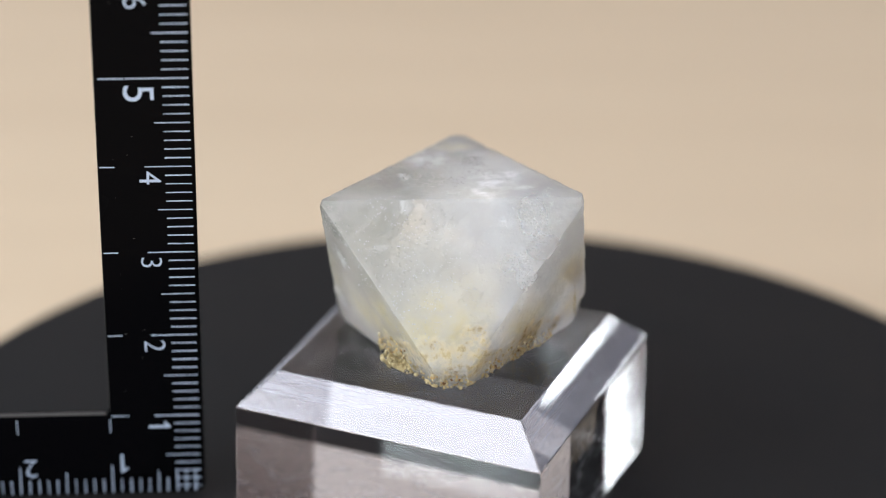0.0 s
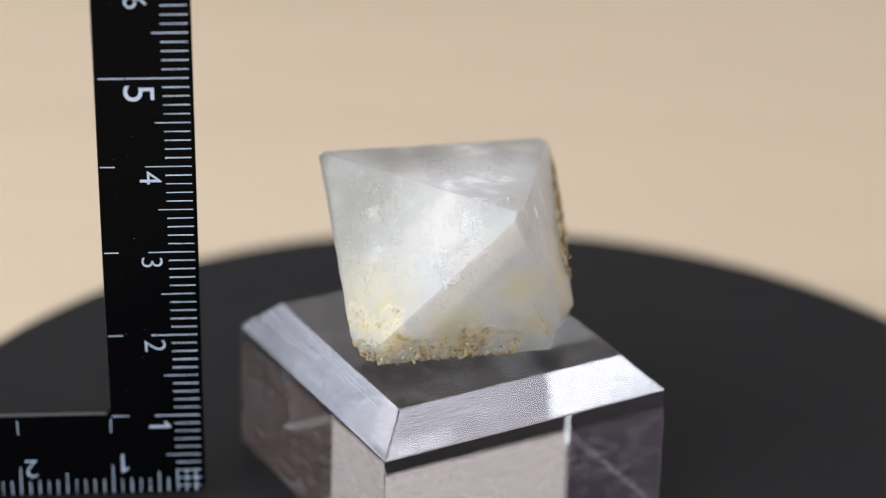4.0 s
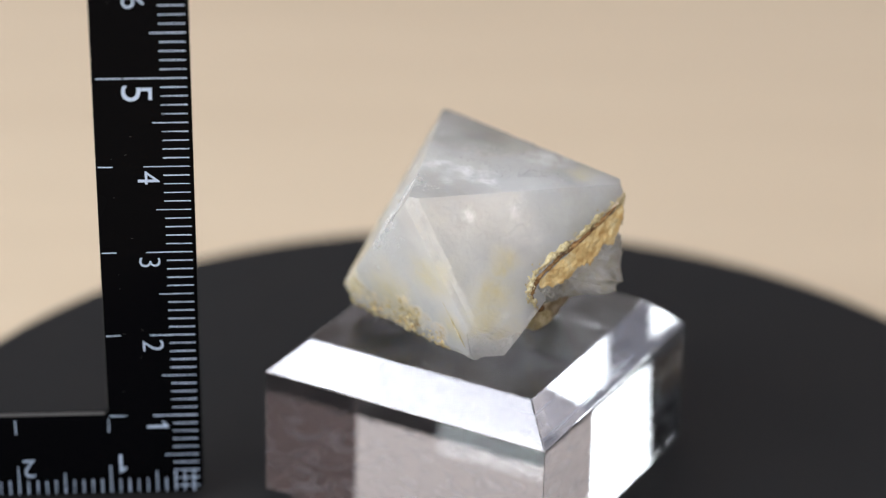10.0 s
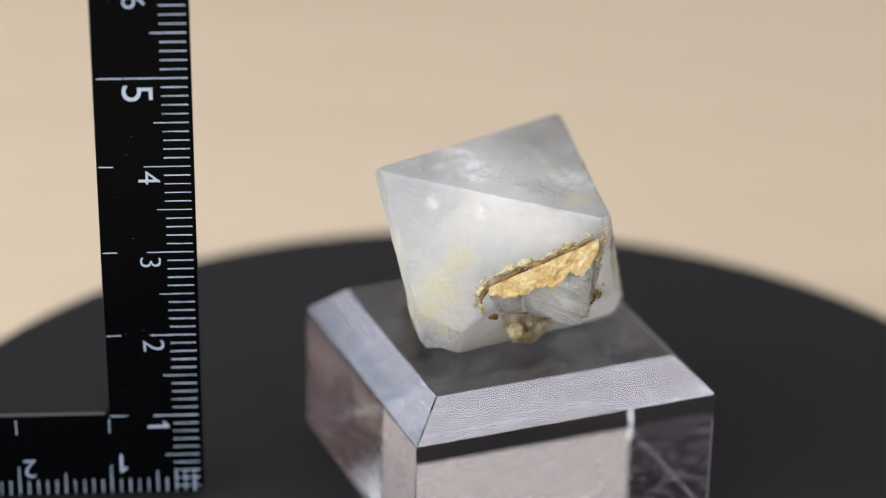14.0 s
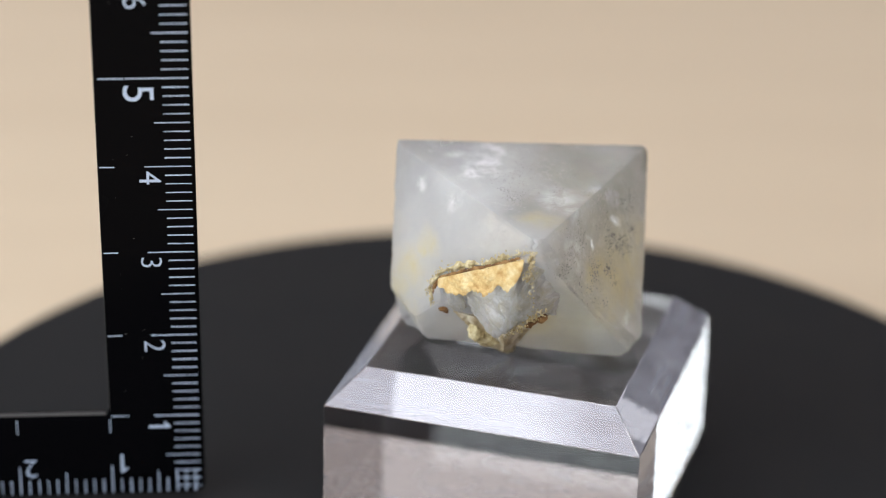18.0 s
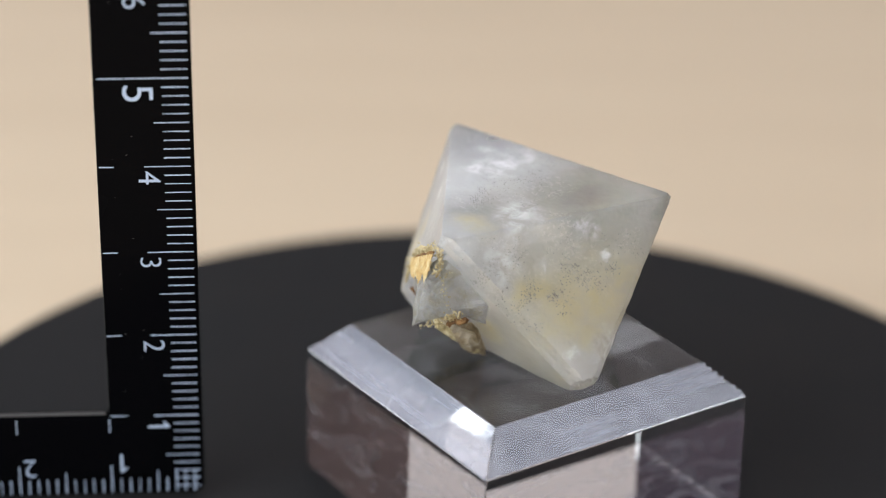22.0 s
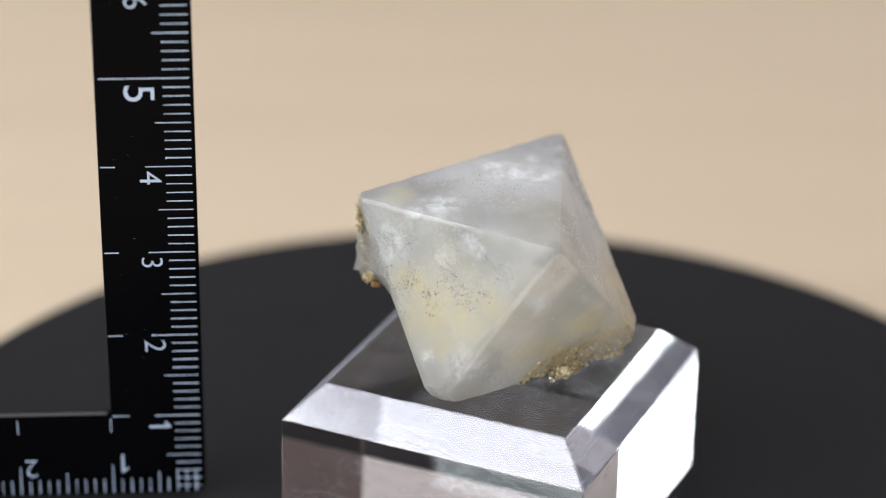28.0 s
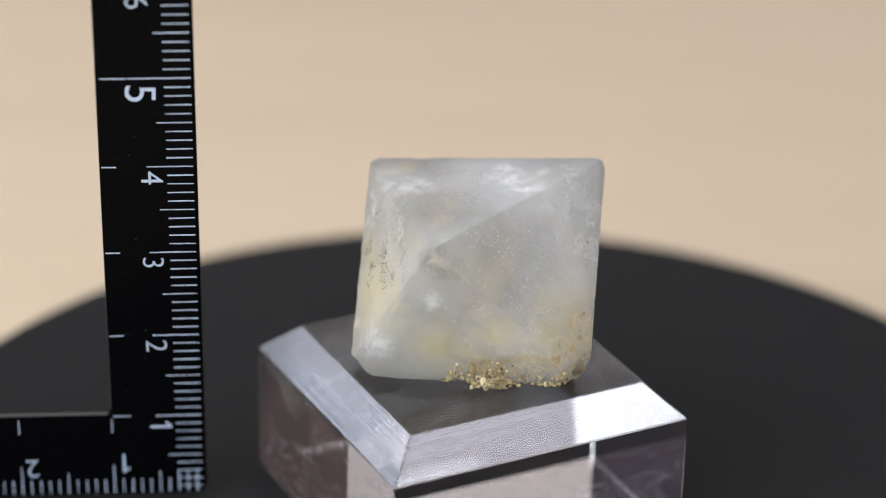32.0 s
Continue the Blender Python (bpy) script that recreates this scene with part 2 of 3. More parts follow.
    fac = ramp(nt, cloud, [(0.36, grey(lo)), (0.64, grey(hi))])
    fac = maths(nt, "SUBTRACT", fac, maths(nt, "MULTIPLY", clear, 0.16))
    fac = maths(nt, "SUBTRACT", fac, maths(nt, "MULTIPLY", maths(nt, "SUBTRACT", 1.0, frost), 0.11))
    for amount, share in ((deep, 0.66), (speck, 0.5), (white, 0.24), (stain, 0.20)):
        fac = maths(nt, "ADD", fac, maths(nt, "MULTIPLY", amount, share), True)
    nt.links.new(fac, mx.inputs[0])
    nt.links.new(b.outputs[0], mx.inputs[1])
    nt.links.new(milky.outputs[0], mx.inputs[2])
    nt.links.new(mx.outputs[0], out.inputs["Surface"])
    return m


def mat_glint():
    m, nt, b, out = material("bright_etched_grain")
    n = noise_tex(nt, coords(nt), 1800, 3)
    nt.links.new(ramp(nt, n, [(0.35, (0.72, 0.73, 0.72)), (0.65, (0.93, 0.93, 0.92))]), b.inputs["Base Color"])
    b.inputs["Roughness"].default_value = 0.12
    b.inputs["Transmission Weight"].default_value = 0.5
    return m


def mat_crust(name, dark, mid, light, scale=900):
    m, nt, b, out = material(name)
    v = coords(nt)
    n1 = noise_tex(nt, v, scale, 5, 0.65)
    n2 = noise_tex(nt, v, scale * 3, 3)
    nt.links.new(ramp(nt, n1, [(0.30, dark), (0.5, mid), (0.70, light)]), b.inputs["Base Color"])
    b.inputs["Roughness"].default_value = 0.8
    bump(nt, n2, 0.6, 0.0002, b)
    return m


def mat_ruler():
    m, nt, b, out = material("glossy_black_plastic")
    v = coords(nt)
    dust = noise_tex(nt, v, 700, 3)
    broad = noise_tex(nt, v, 60, 3)
    col = mix_colour(nt, ramp(nt, dust, [(0.78, grey(0.0)), (0.85, grey(0.6))]), (0.0022, 0.0022, 0.0028), (0.05, 0.05, 0.05))
    nt.links.new(col, b.inputs["Base Color"])
    nt.links.new(ramp(nt, broad, [(0.3, grey(0.16)), (0.7, grey(0.30))]), b.inputs["Roughness"])
    b.inputs["Specular IOR Level"].default_value = 0.03
    return m


def mat_print():
    m, nt, b, out = material("worn_white_print")
    v = coords(nt)
    wear = noise_tex(nt, v, 2200, 4, 0.7)
    nt.links.new(ramp(nt, wear, [(0.27, (0.05, 0.05, 0.07)), (0.42, (0.46, 0.545, 0.69))]), b.inputs["Base Color"])
    b.inputs["Roughness"].default_value = 0.55
    return m


MAT = dict(
    # wall and ceiling tones are picked for what the block reflects
    disc=mat_disc(), wood=mat_wood(), wall=mat_wall("plaster", (0.86, 0.80, 0.79)), rose=mat_wall("rose_reflection_tone", (0.20, 0.130, 0.125)), navy=mat_wall("navy_reflection_tone", (0.085, 0.070, 0.098)), ceiling=mat_wall("ceiling_reflection_tone", (0.52, 0.45, 0.48)),
    acrylic=mat_acrylic(False), brushed=mat_acrylic(True), base=mat_base(), crystal=mat_crystal("frosted_crystal", False), fracture=mat_crystal("glassy_fracture", True), ruler=mat_ruler(), mark=mat_print(),
    ochre=mat_crust("ochre_crust", (0.43, 0.25, 0.085), (0.57, 0.40, 0.17), (0.70, 0.59, 0.34), 800),
    tan=mat_crust("tan_crust", (0.17, 0.125, 0.055), (0.44, 0.36, 0.19), (0.68, 0.61, 0.42), 1100),
    yellow=mat_crust("yellow_crust", (0.22, 0.155, 0.06), (0.47, 0.38, 0.20), (0.70, 0.63, 0.43), 1300),
    brown=mat_crust("brown_crust", (0.05, 0.022, 0.007), (0.16, 0.075, 0.02), (0.33, 0.19, 0.07), 900),
    earth=mat_crust("pale_earth", (0.20, 0.14, 0.07), (0.46, 0.38, 0.25), (0.72, 0.67, 0.55), 500),
    veil=mat_wall("white_fracture_and_glint", (0.93, 0.94, 0.95)), edge=mat_wall("edge_glint_and_scuff", (0.05, 0.047, 0.045)),
    grit=mat_crust("dark_grit", (0.07, 0.066, 0.06), (0.16, 0.155, 0.145), (0.30, 0.29, 0.27), 1500), glint=mat_glint(),
    dust=mat_crust("pale_dust", (0.22, 0.22, 0.22), (0.36, 0.36, 0.36), (0.5, 0.5, 0.5), 900),
)


# ---- helpers for things ----
def part(name, bm, mat, parent=None, label="", smooth=False):
    me = bpy.data.meshes.new(name)
    bm.normal_update()
    bm.to_mesh(me)
    bm.free()
    me.materials.append(mat)
    if smooth:
        me.shade_smooth()
    ob = new(name, me)
    ob.parent = parent
    return tagged(ob, label)


def box(bm, x0, x1, y0, y1, z0, z1, bevel=0.0):
    g = bmesh.ops.create_cube(bm, size=1.0)
    for v in g["verts"]:
        v.co = Vector((x0 + (v.co.x + 0.5) * (x1 - x0), y0 + (v.co.y + 0.5) * (y1 - y0), z0 + (v.co.z + 0.5) * (z1 - z0)))
    if bevel:
        es = list({e for v in g["verts"] for e in v.link_edges})
        bmesh.ops.bevel(bm, geom=es, offset=bevel, segments=2, affect="EDGES")
    return bm


def lathe(bm, profile, n=160):
    """A body of revolution about z from (radius, height) pairs, closed on the axis at both ends."""
    rings = []
    for r, z in profile:
        if r == 0:
            rings.append([bm.verts.new((0, 0, z))])
        else:
            rings.append([bm.verts.new((r * math.cos(2 * math.pi * i / n), r * math.sin(2 * math.pi * i / n), z)) for i in range(n)])
    for a, b in zip(rings, rings[1:]):
        for i in range(n):
            j = (i + 1) % n
            if len(a) == 1:
                bm.faces.new((a[0], b[j], b[i]))
            elif len(b) == 1:
                bm.faces.new((a[i], a[j], b[0]))
            else:
                bm.faces.new((a[i], a[j], b[j], b[i]))
    bmesh.ops.recalc_face_normals(bm, faces=bm.faces)
    return bm


# ---- the room ----
TABLE = -0.034


def build_room():
    bm = box(bmesh.new(), -0.75, 0.75, -0.55, 0.75, TABLE - 0.03, TABLE, 0.003)
    table = new("table")
    tagged(table, "pale beige wooden table top under a black turntable", "table")
    part("tabletop", bm, MAT["wood"], table)
    for x in (-0.68, 0.68):
        for y in (-0.48, 0.68):
            part("leg", box(bmesh.new(), x - 0.025, x + 0.025, y - 0.025, y + 0.025, -0.78, TABLE - 0.03, 0.002), MAT["wood"], table)
    w = 1.0
    # unseen walls and ceiling, added to shape the reflections in the acrylic
    for name, args, mat, label in (("unseen_wall_north", (-w, 1.5, 0.95, 1.05, -0.78, 0.8), "wall", "unseen pale wall added for reflections in the block"),
                                   ("unseen_wall_south", (-w, 1.5, -1.05, -0.95, -0.78, 0.8), "rose", "unseen dusky rose wall added for reflections in the block"),
                                   ("unseen_wall_west", (-w - 0.1, -w, -0.95, 0.95, -0.78, 0.8), "navy", "unseen dark navy wall added for reflections in the block"),
                                   ("unseen_wall_east", (1.5, 1.6, -0.95, 0.95, -0.78, 0.8), "rose", "unseen dusky rose wall added for reflections in the block")):
        tagged(part(name, box(bmesh.new(), *args), MAT[mat]), label, "wall", kind="structure")
    tagged(part("ceiling", box(bmesh.new(), -w, 1.5, -0.95, 0.95, 0.8, 0.9), MAT["ceiling"]), "unseen mauve ceiling added for reflections in the block", "ceiling", kind="structure")
    tagged(part("floor", box(bmesh.new(), -w, 1.5, -0.95, 0.95, -0.88, -0.78), MAT["wood"]), "plain wooden floor", "floor", kind="structure")


# ---- turntable ----
def build_turntable():
    root = new("turntable")
    tagged(root, "round black satin display turntable on a pale table", "turntable")
    R = 0.0672
    prof = [(0, 0), (R - 0.0012, 0), (R - 0.0004, -0.0003), (R, -0.0011), (R, -0.0065), (R - 0.0005, -0.007), (0, -0.007)]
    part("platter", lathe(bmesh.new(), prof), MAT["disc"], root)
    band = [(R - 0.0002, -0.0014), (R + 0.0002, -0.0018), (R + 0.0002, -0.0058), (R - 0.0002, -0.0062)]
    part("rim_band", lathe(bmesh.new(), band), MAT["disc"], root, "thin black band round the rim")
    return root


def build_stand():
    bm = lathe(bmesh.new(), [(0, -0.0075), (0.0595, -0.0075), (0.061, -0.009), (0.0625, -0.032), (0.0615, TABLE), (0, TABLE)])
    stand = part("motor_stand", bm, MAT["disc"])
    tagged(stand, "round black plastic motor stand on a wooden table", "stand")


# ---- acrylic block ----
BLOCK = dict(cx=-4.23 * MM, cy=-1.19 * MM, yaw=radians(-21.587), hx=17.2 * MM, hy=17.05 * MM, inset=3.55 * MM, top=18.08 * MM, edge=14.59 * MM)


def build_block():
    b = BLOCK
    bm = bmesh.new()
    e = 0.00006
    loops = []
    for inset, z in ((e, 0.00002), (0, e), (0, b["edge"]), (b["inset"], b["top"])):
        loops.append([bm.verts.new((sx * (b["hx"] - inset), sy * (b["hy"] - inset), z)) for sx, sy in ((-1, -1), (1, -1), (1, 1), (-1, 1))])
    bm.faces.new(loops[0][::-1])
    for lo, hi in zip(loops, loops[1:]):
        for i in range(4):
            j = (i + 1) % 4
            bm.faces.new((lo[i], lo[j], hi[j], hi[i]))
    bm.faces.new(loops[-1])
    bmesh.ops.recalc_face_normals(bm, faces=bm.faces)
    es = [ed for ed in bm.edges if max(v.co.z for v in ed.verts) > 0.001]
    bmesh.ops.bevel(bm, geom=es, offset=0.00011, segments=2, affect="EDGES", profile=0.5)
    m = Matrix.Translation((b["cx"], b["cy"], 0)) @ Matrix.Rotation(b["yaw"], 4, "Z")
    bm.transform(m)
    block = part("display_block", bm, MAT["acrylic"])
    block.data.materials.append(MAT["brushed"])
    block.data.materials.append(MAT["base"])
    for f in block.data.polygons:
        if f.normal.z < -0.9:
            f.material_index = 2
        # the slopes carry the haze that stands in for light inside the block
        if 0.3 < f.normal.z < 0.9 and f.area > 1e-6:
            f.material_index = 1
    rnd = random.Random(3)
    reach = b["hx"] - b["inset"] - 0.0008
    turn = Matrix.Translation((b["cx"], b["cy"], b["top"])) @ Matrix.Rotation(b["yaw"], 4, "Z")
    for i in range(22):
        long = rnd.uniform(0.0004, 0.0024)
        g = box(bmesh.new(), -long / 2, long / 2, -0.000014, 0.000014, 0.0, 0.00002)
        way = Matrix.Translation((rnd.uniform(-reach, reach), rnd.uniform(-reach, reach), 0)) @ Matrix.Rotation(rnd.gauss(0.6, 0.5), 4, "Z")
        g.transform(turn @ way)
        part("scratch", g, MAT["dust"], block, "fine pale scratch")
    for i in range(46):
        g = bmesh.new()
        bmesh.ops.create_icosphere(g, subdivisions=1, radius=rnd.uniform(0.00003, 0.00009))
        g.transform(turn @ Matrix.Translation((rnd.uniform(-reach, reach), rnd.uniform(-reach, reach), 0.00003)) @ Matrix.Diagonal((1, 1.6, 0.5, 1)))
        part("dust_speck", g, MAT["dust"], block, "pale dust speck")
    for i in range(7):
        g = bmesh.new()
        bmesh.ops.create_icosphere(g, subdivisions=2, radius=rnd.uniform(0.00012, 0.00028))
        f = i / 6
        at = Vector((-b["hx"] + b["inset"] * (0.15 + 0.8 * f), -b["hy"] + b["inset"] * (0.15 + 0.8 * f), b["edge"] - b["top"] + (b["top"] - b["edge"]) * (0.15 + 0.8 * f)))
        for v in g.verts:
            v.co = at + v.co * (0.6 + 0.7 * noise.noise(v.co * 9000 + at * 300))
        g.transform(turn)
        part("edge_chip", g, MAT["brushed"], block, "small chip on the sloping corner edge")
    tagged(block, "clear acrylic display block with broad sloping top edges", "display block")
    return block


# ---- crystal ----
CEN = Vector((-3.4, -2.2, 28.2)) * MM
TIPS = {"a": Vector((-17.9, -7.4, 37.22)) * MM, "b": Vector((10.08, -7.45, 38.4)) * MM, "c": Vector((-3.5, 14.55, 36.0)) * MM,
        "A": Vector((11.2, 2.1, 19.7)) * MM, "B": Vector((-16.6, 5.4, 17.6)) * MM, "C": Vector((-3.8, -17.3, 19.8)) * MM}
STEP_SIDE = Vector((0.525, 0.851, 0.0))
CUTS = {"a": 0.55, "b": 0.25, "c": 0.9, "A": 2.2, "B": 2.2, "C": 2.4}


def octahedron_surface(n):
    """Points and triangles of the eight faces, n steps along an edge, joined along the edges."""
    index, points, tris, edge = {}, [], [], []

    def put(p, closeness):
        key = tuple(round(c * 1e7) for c in p)
        if key not in index:
            index[key] = len(points)
            points.append(p)
            edge.append(closeness)
        return index[key]

    for x in "aA":
        for y in "bB":
            for z in "cC":
                p, q, r = TIPS[x], TIPS[y], TIPS[z]
                grid = {}
                for i in range(n + 1):
                    for j in range(n + 1 - i):
                        k = n - i - j
                        grid[i, j] = put((p * i + q * j + r * k) / n, min(i, j, k) / n)
                flip = (x.isupper() + y.isupper() + z.isupper()) % 2 == 1
                for i in range(n):
                    for j in range(n - i):
                        t = (grid[i, j], grid[i + 1, j], grid[i, j + 1])
                        tris.append(t[::-1] if flip else t)
                        if i + j < n - 1:
                            t = (grid[i + 1, j], grid[i + 1, j + 1], grid[i, j + 1])
                            tris.append(t[::-1] if flip else t)
    return points, tris, edge


def clamp_to(p, normal, dist, rough):
    over = (p - CEN).dot(normal) - dist - rough
    return p - normal * over if over > 0 else p


def build_crystal():
    root = new("crystal")
    tagged(root, "frosted octahedral crystal with yellow stains and a brown break", "crystal")
    pts, tris, edge = octahedron_surface(140)
    axes = {k: (t - CEN).normalized() for k, t in TIPS.items()}
    ends = {k: (t - CEN).length for k, t in TIPS.items()}
    bevels = []
    for k, l, depth in (("b", "A", 0.55), ("c", "B", 0.65), ("A", "C", 0.3), ("a", "B", 0.30)):
        nrm = (axes[k] + axes[l]).normalized()
        mid = (TIPS[k] + TIPS[l]) / 2 - CEN
        bevels.append((nrm, mid.dot(nrm) - depth * MM))
    notch, notch_out = Vector((-2.4, 13.6, 34.7)) * MM, Vector((0.80, 0.55, 0.24)).normalized()
    notch_along = (Vector((8.0, -8.0, -5.8)) - notch_out * Vector((8.0, -8.0, -5.8)).dot(notch_out)).normalized()
    notch_down = notch_out.cross(notch_along)
    notch_down *= -1 if notch_down.z > 0 else 1
    # two fine grooves run down beside one edge
    grooves = [(Vector((9.2, -7.5, 33.6)) * MM, Vector((9.9, -0.9, 20.6)) * MM, 0.34 * MM, 0.34 * MM),
               (Vector((10.4, -5.4, 35.9)) * MM, Vector((11.2, 1.5, 21.8)) * MM, 0.20 * MM, 0.30 * MM)]
    out = []
    for p, c in zip(pts, edge):
        d = (p - CEN).normalized()
        n1 = noise.noise(p * 600)
        n2 = noise.fractal(p * 2200, 1.0, 2.0, 3)
        for k, a in axes.items():
            # one lower corner has broken off in steps
            step = 1.3 * MM if k == "A" and (p - TIPS["A"]).dot(STEP_SIDE) > -3.2 * MM else 0.0
            p = clamp_to(p, a, ends[k] - CUTS[k] * MM - step, (n1 * 0.25 + n2 * 0.12) * MM)
        for nrm, dist in bevels:
            p = clamp_to(p, nrm, dist, (n1 * 0.08 + n2 * 0.03) * MM)
        for g0, g1, depth, width in grooves:
            k = max(0.0, min(1.0, (p - g0).dot(g1 - g0) / (g1 - g0).length_squared))
            away = (p - (g0 + (g1 - g0) * k)).length + n1 * 0.12 * MM
            if away < width:
                p = p - d * (depth * (1 - away / width) * (0.7 + 0.6 * abs(n2)))
        # the face is broken away below the crack
        q = p - notch
        u, w = q.dot(notch_along), q.dot(notch_down)
        over = q.dot(notch_out) + 1.1 * MM
        if over > 0 and -0.2 * MM < u < 13.2 * MM and w > 0.3 * MM - n1 * 0.2 * MM and w < 7.0 * MM:
            p = p - notch_out * over
        soft = max(0.0, 1 - c / 0.02)
        p = p - d * (soft * 0.10 * (0.6 + 0.8 * abs(n1)) * MM)
        low = max(0.0, min(1.0, (0.0225 - p.z) / 0.003)) * max(0.0, min(1.0, (p.x + 0.0115) / 0.003)) * max(0.0, min(1.0, (-0.002 - p.y) / 0.003))
        p = p + d * ((0.035 * n2 + 0.05 * n1) * MM + low * 0.38 * n2 * MM)
        p.z = max(p.z, 18.13 * MM)
        out.append(p)
    me = bpy.data.meshes.new("body")
    me.from_pydata([tuple(p) for p in out], [], tris)
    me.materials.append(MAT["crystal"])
    me.shade_smooth()
    me.set_sharp_from_angle(angle=radians(24))
    body = new("body", me)
    body.parent = root
    tagged(body, "milky translucent octahedron with frosted etched faces")
    # white healed fractures inside the body; the one at (3.2, 3.2, 35.4) imitates a glint
    rnd = random.Random(21)
    for spot, across in (((-3.4, 10.6, 33.8), 3.0), ((-13.2, 3.2, 22.0), 3.6), ((2.0, -4.5, 33.6), 3.0),
                         ((-9.0, 4.0, 31.0), 3.2), ((-11.5, -3.5, 30.0), 2.6), ((5.8, -1.0, 27.0), 2.8), ((3.2, 3.2, 35.4), 1.6), ((-12.2, 1.2, 34.2), 1.5)):
        bm = bmesh.new()
        bmesh.ops.create_grid(bm, x_segments=22, y_segments=22, size=0.5)
        turn = Euler((rnd.uniform(0, 3), rnd.uniform(0, 3), rnd.uniform(0, 3))).to_matrix()
        off = Vector((rnd.uniform(0, 9), 0, 0))
        keep = []
        for v in bm.verts:
            r = v.co.length * 2
            if r + 0.45 * noise.noise(v.co * 5 + off) > 0.72:
                keep.append(v)
            w = noise.fractal(v.co * 4 + off, 1.0, 2.0, 3)
            v.co = Vector(spot) * MM + turn @ Vector((v.co.x * across * MM, v.co.y * across * 0.6 * MM, w * 0.5 * MM))
        bmesh.ops.delete(bm, geom=keep, context="VERTS")
        bmesh.ops.solidify(bm, geom=bm.faces[:], thickness=0.05 * MM)
        part("inner_veil", bm, MAT["veil"], root, "white veil inside the crystal, for healed fractures and a glint", True)
    # the broken fragment that juts out below one corner, in two wedges
    def shard(corner, label, mat="fracture"):
        bm = bmesh.new()
        for c in corner:
            bm.verts.new(Vector(c) * MM)
        bmesh.ops.convex_hull(bm, input=bm.verts)
        bmesh.ops.triangulate(bm, faces=bm.faces)
        # angular flats first, then a finer roughness on them
        chip = random.Random(len(corner))
        for cuts, size in ((2, 0.34), (1, 0.16), (2, 0.045)):
            bmesh.ops.subdivide_edges(bm, edges=bm.edges, cuts=cuts, use_grid_fill=True)
            bmesh.ops.triangulate(bm, faces=bm.faces)
            bm.normal_update()
            for v in bm.verts:
                v.co += v.normal * (chip.uniform(-1.0, 0.7) * size * MM)
        return part("broken_chunk", bm, MAT[mat], root, label)

    shard([(0.6, 13.3, 24.7), (-0.4, 14.5, 25.8), (-1.1, 14.1, 29.5), (-1.9, 13.3, 33.0), (1.7, 10.3, 30.2), (3.7, 8.5, 27.8), (2.5, 9.9, 25.7), (1.9, 8.0, 24.6),
           (-4.0, 12.0, 26.8), (-4.2, 11.6, 29.5), (0.0, 6.0, 26.0), (-3.0, 8.0, 29.0)], "grey glassy broken fragment with a fractured surface")
    shard([(5.6, 6.5, 27.5), (4.9, 6.6, 24.9), (3.5, 8.8, 27.5), (3.1, 8.5, 25.3), (4.0, 7.7, 24.9), (3.0, 5.0, 26.0), (5.2, 5.4, 26.0)], "small glassy broken wedge")
    shard([(-2.2, 13.3, 33.4), (-5.8, 11.2, 33.0), (-6.8, 10.0, 28.5), (-6.2, 9.8, 25.6), (-4.4, 11.3, 26.4), (-1.0, 13.9, 27.5), (-1.2, 13.9, 30.0), (-3.0, 7.0, 28.0)],
          "grey rough broken face beside the fragment")
    shard([(1.9, 8.2, 24.6), (4.4, 6.3, 24.6), (3.2, 5.6, 22.4), (-2.4, 4.1, 18.3), (-1.2, 6.4, 19.4), (0.8, 5.2, 19.6), (-3.6, 8.0, 23.0), (-1.0, 9.6, 24.2), (-2.0, 3.0, 22.0)],
          "pale brown earthy matrix under the fragment", "earth")
    # ochre surface under the crack
    bm = bmesh.new()
    bmesh.ops.create_grid(bm, x_segments=90, y_segments=26, size=0.5)
    a, b = Vector((-2.5, 13.5, 33.9)) * MM, Vector((5.6, 5.7, 28.1)) * MM
    for v in bm.verts:
        s, t = v.co.x + 0.5, v.co.y + 0.5
        ragged = 0.92 + 0.30 * noise.noise(Vector((s * 5, 0.3, 0))) + 0.16 * noise.fractal(Vector((s * 17, 0.3, 0)), 0.8, 2.0, 4)
        ends_in = min(1.0, 0.25 + 7 * s + 0.5 * noise.noise(Vector((t * 5, 1.7, 0)))) * min(1.0, 0.3 + 5 * (1 - s))
        p = a.lerp(b, s) + Vector((0.34, 0.46, -2.9)) * MM * (t * ragged * max(0.1, ends_in) * (1.12 - 0.45 * s))
        p += Vector((0.6, 0.68, 0.2)) * (0.55 * MM + noise.fractal(p * 900, 1.0, 2.0, 4) * 0.18 * MM)
        v.co = p
    bmesh.ops.solidify(bm, geom=bm.faces[:], thickness=0.2 * MM)
    part("ochre_patch", bm, MAT["ochre"], root, "sandy ochre mineral coating")

    def grains(name, mat, label, count, place, small, large, seed):
        r = random.Random(seed)
        g = bmesh.new()
        for i in range(count):
            c = place(r)
            size = r.uniform(small, large) * MM
            s = bmesh.ops.create_icosphere(g, subdivisions=1, radius=size)
            turn = Euler((r.uniform(0, 6), r.uniform(0, 6), r.uniform(0, 6))).to_matrix()
            for v in s["verts"]:
                q = turn @ Vector((v.co.x, v.co.y * 0.8, v.co.z * 0.65))
                q *= 1 + 0.35 * noise.noise(q * 2500 + c * 900)
                v.co = c + q
        return tagged(part(name, g, mat, root), label, kind="stuff")

    def along_line(points, spread):
        def place(r):
            k = r.random() * (len(points) - 1)
            i = min(int(k), len(points) - 2)
            p = Vector(points[i]).lerp(Vector(points[i + 1]), k - i)
            return (p + Vector([r.gauss(0, spread) for _ in range(3)])) * MM
        return place

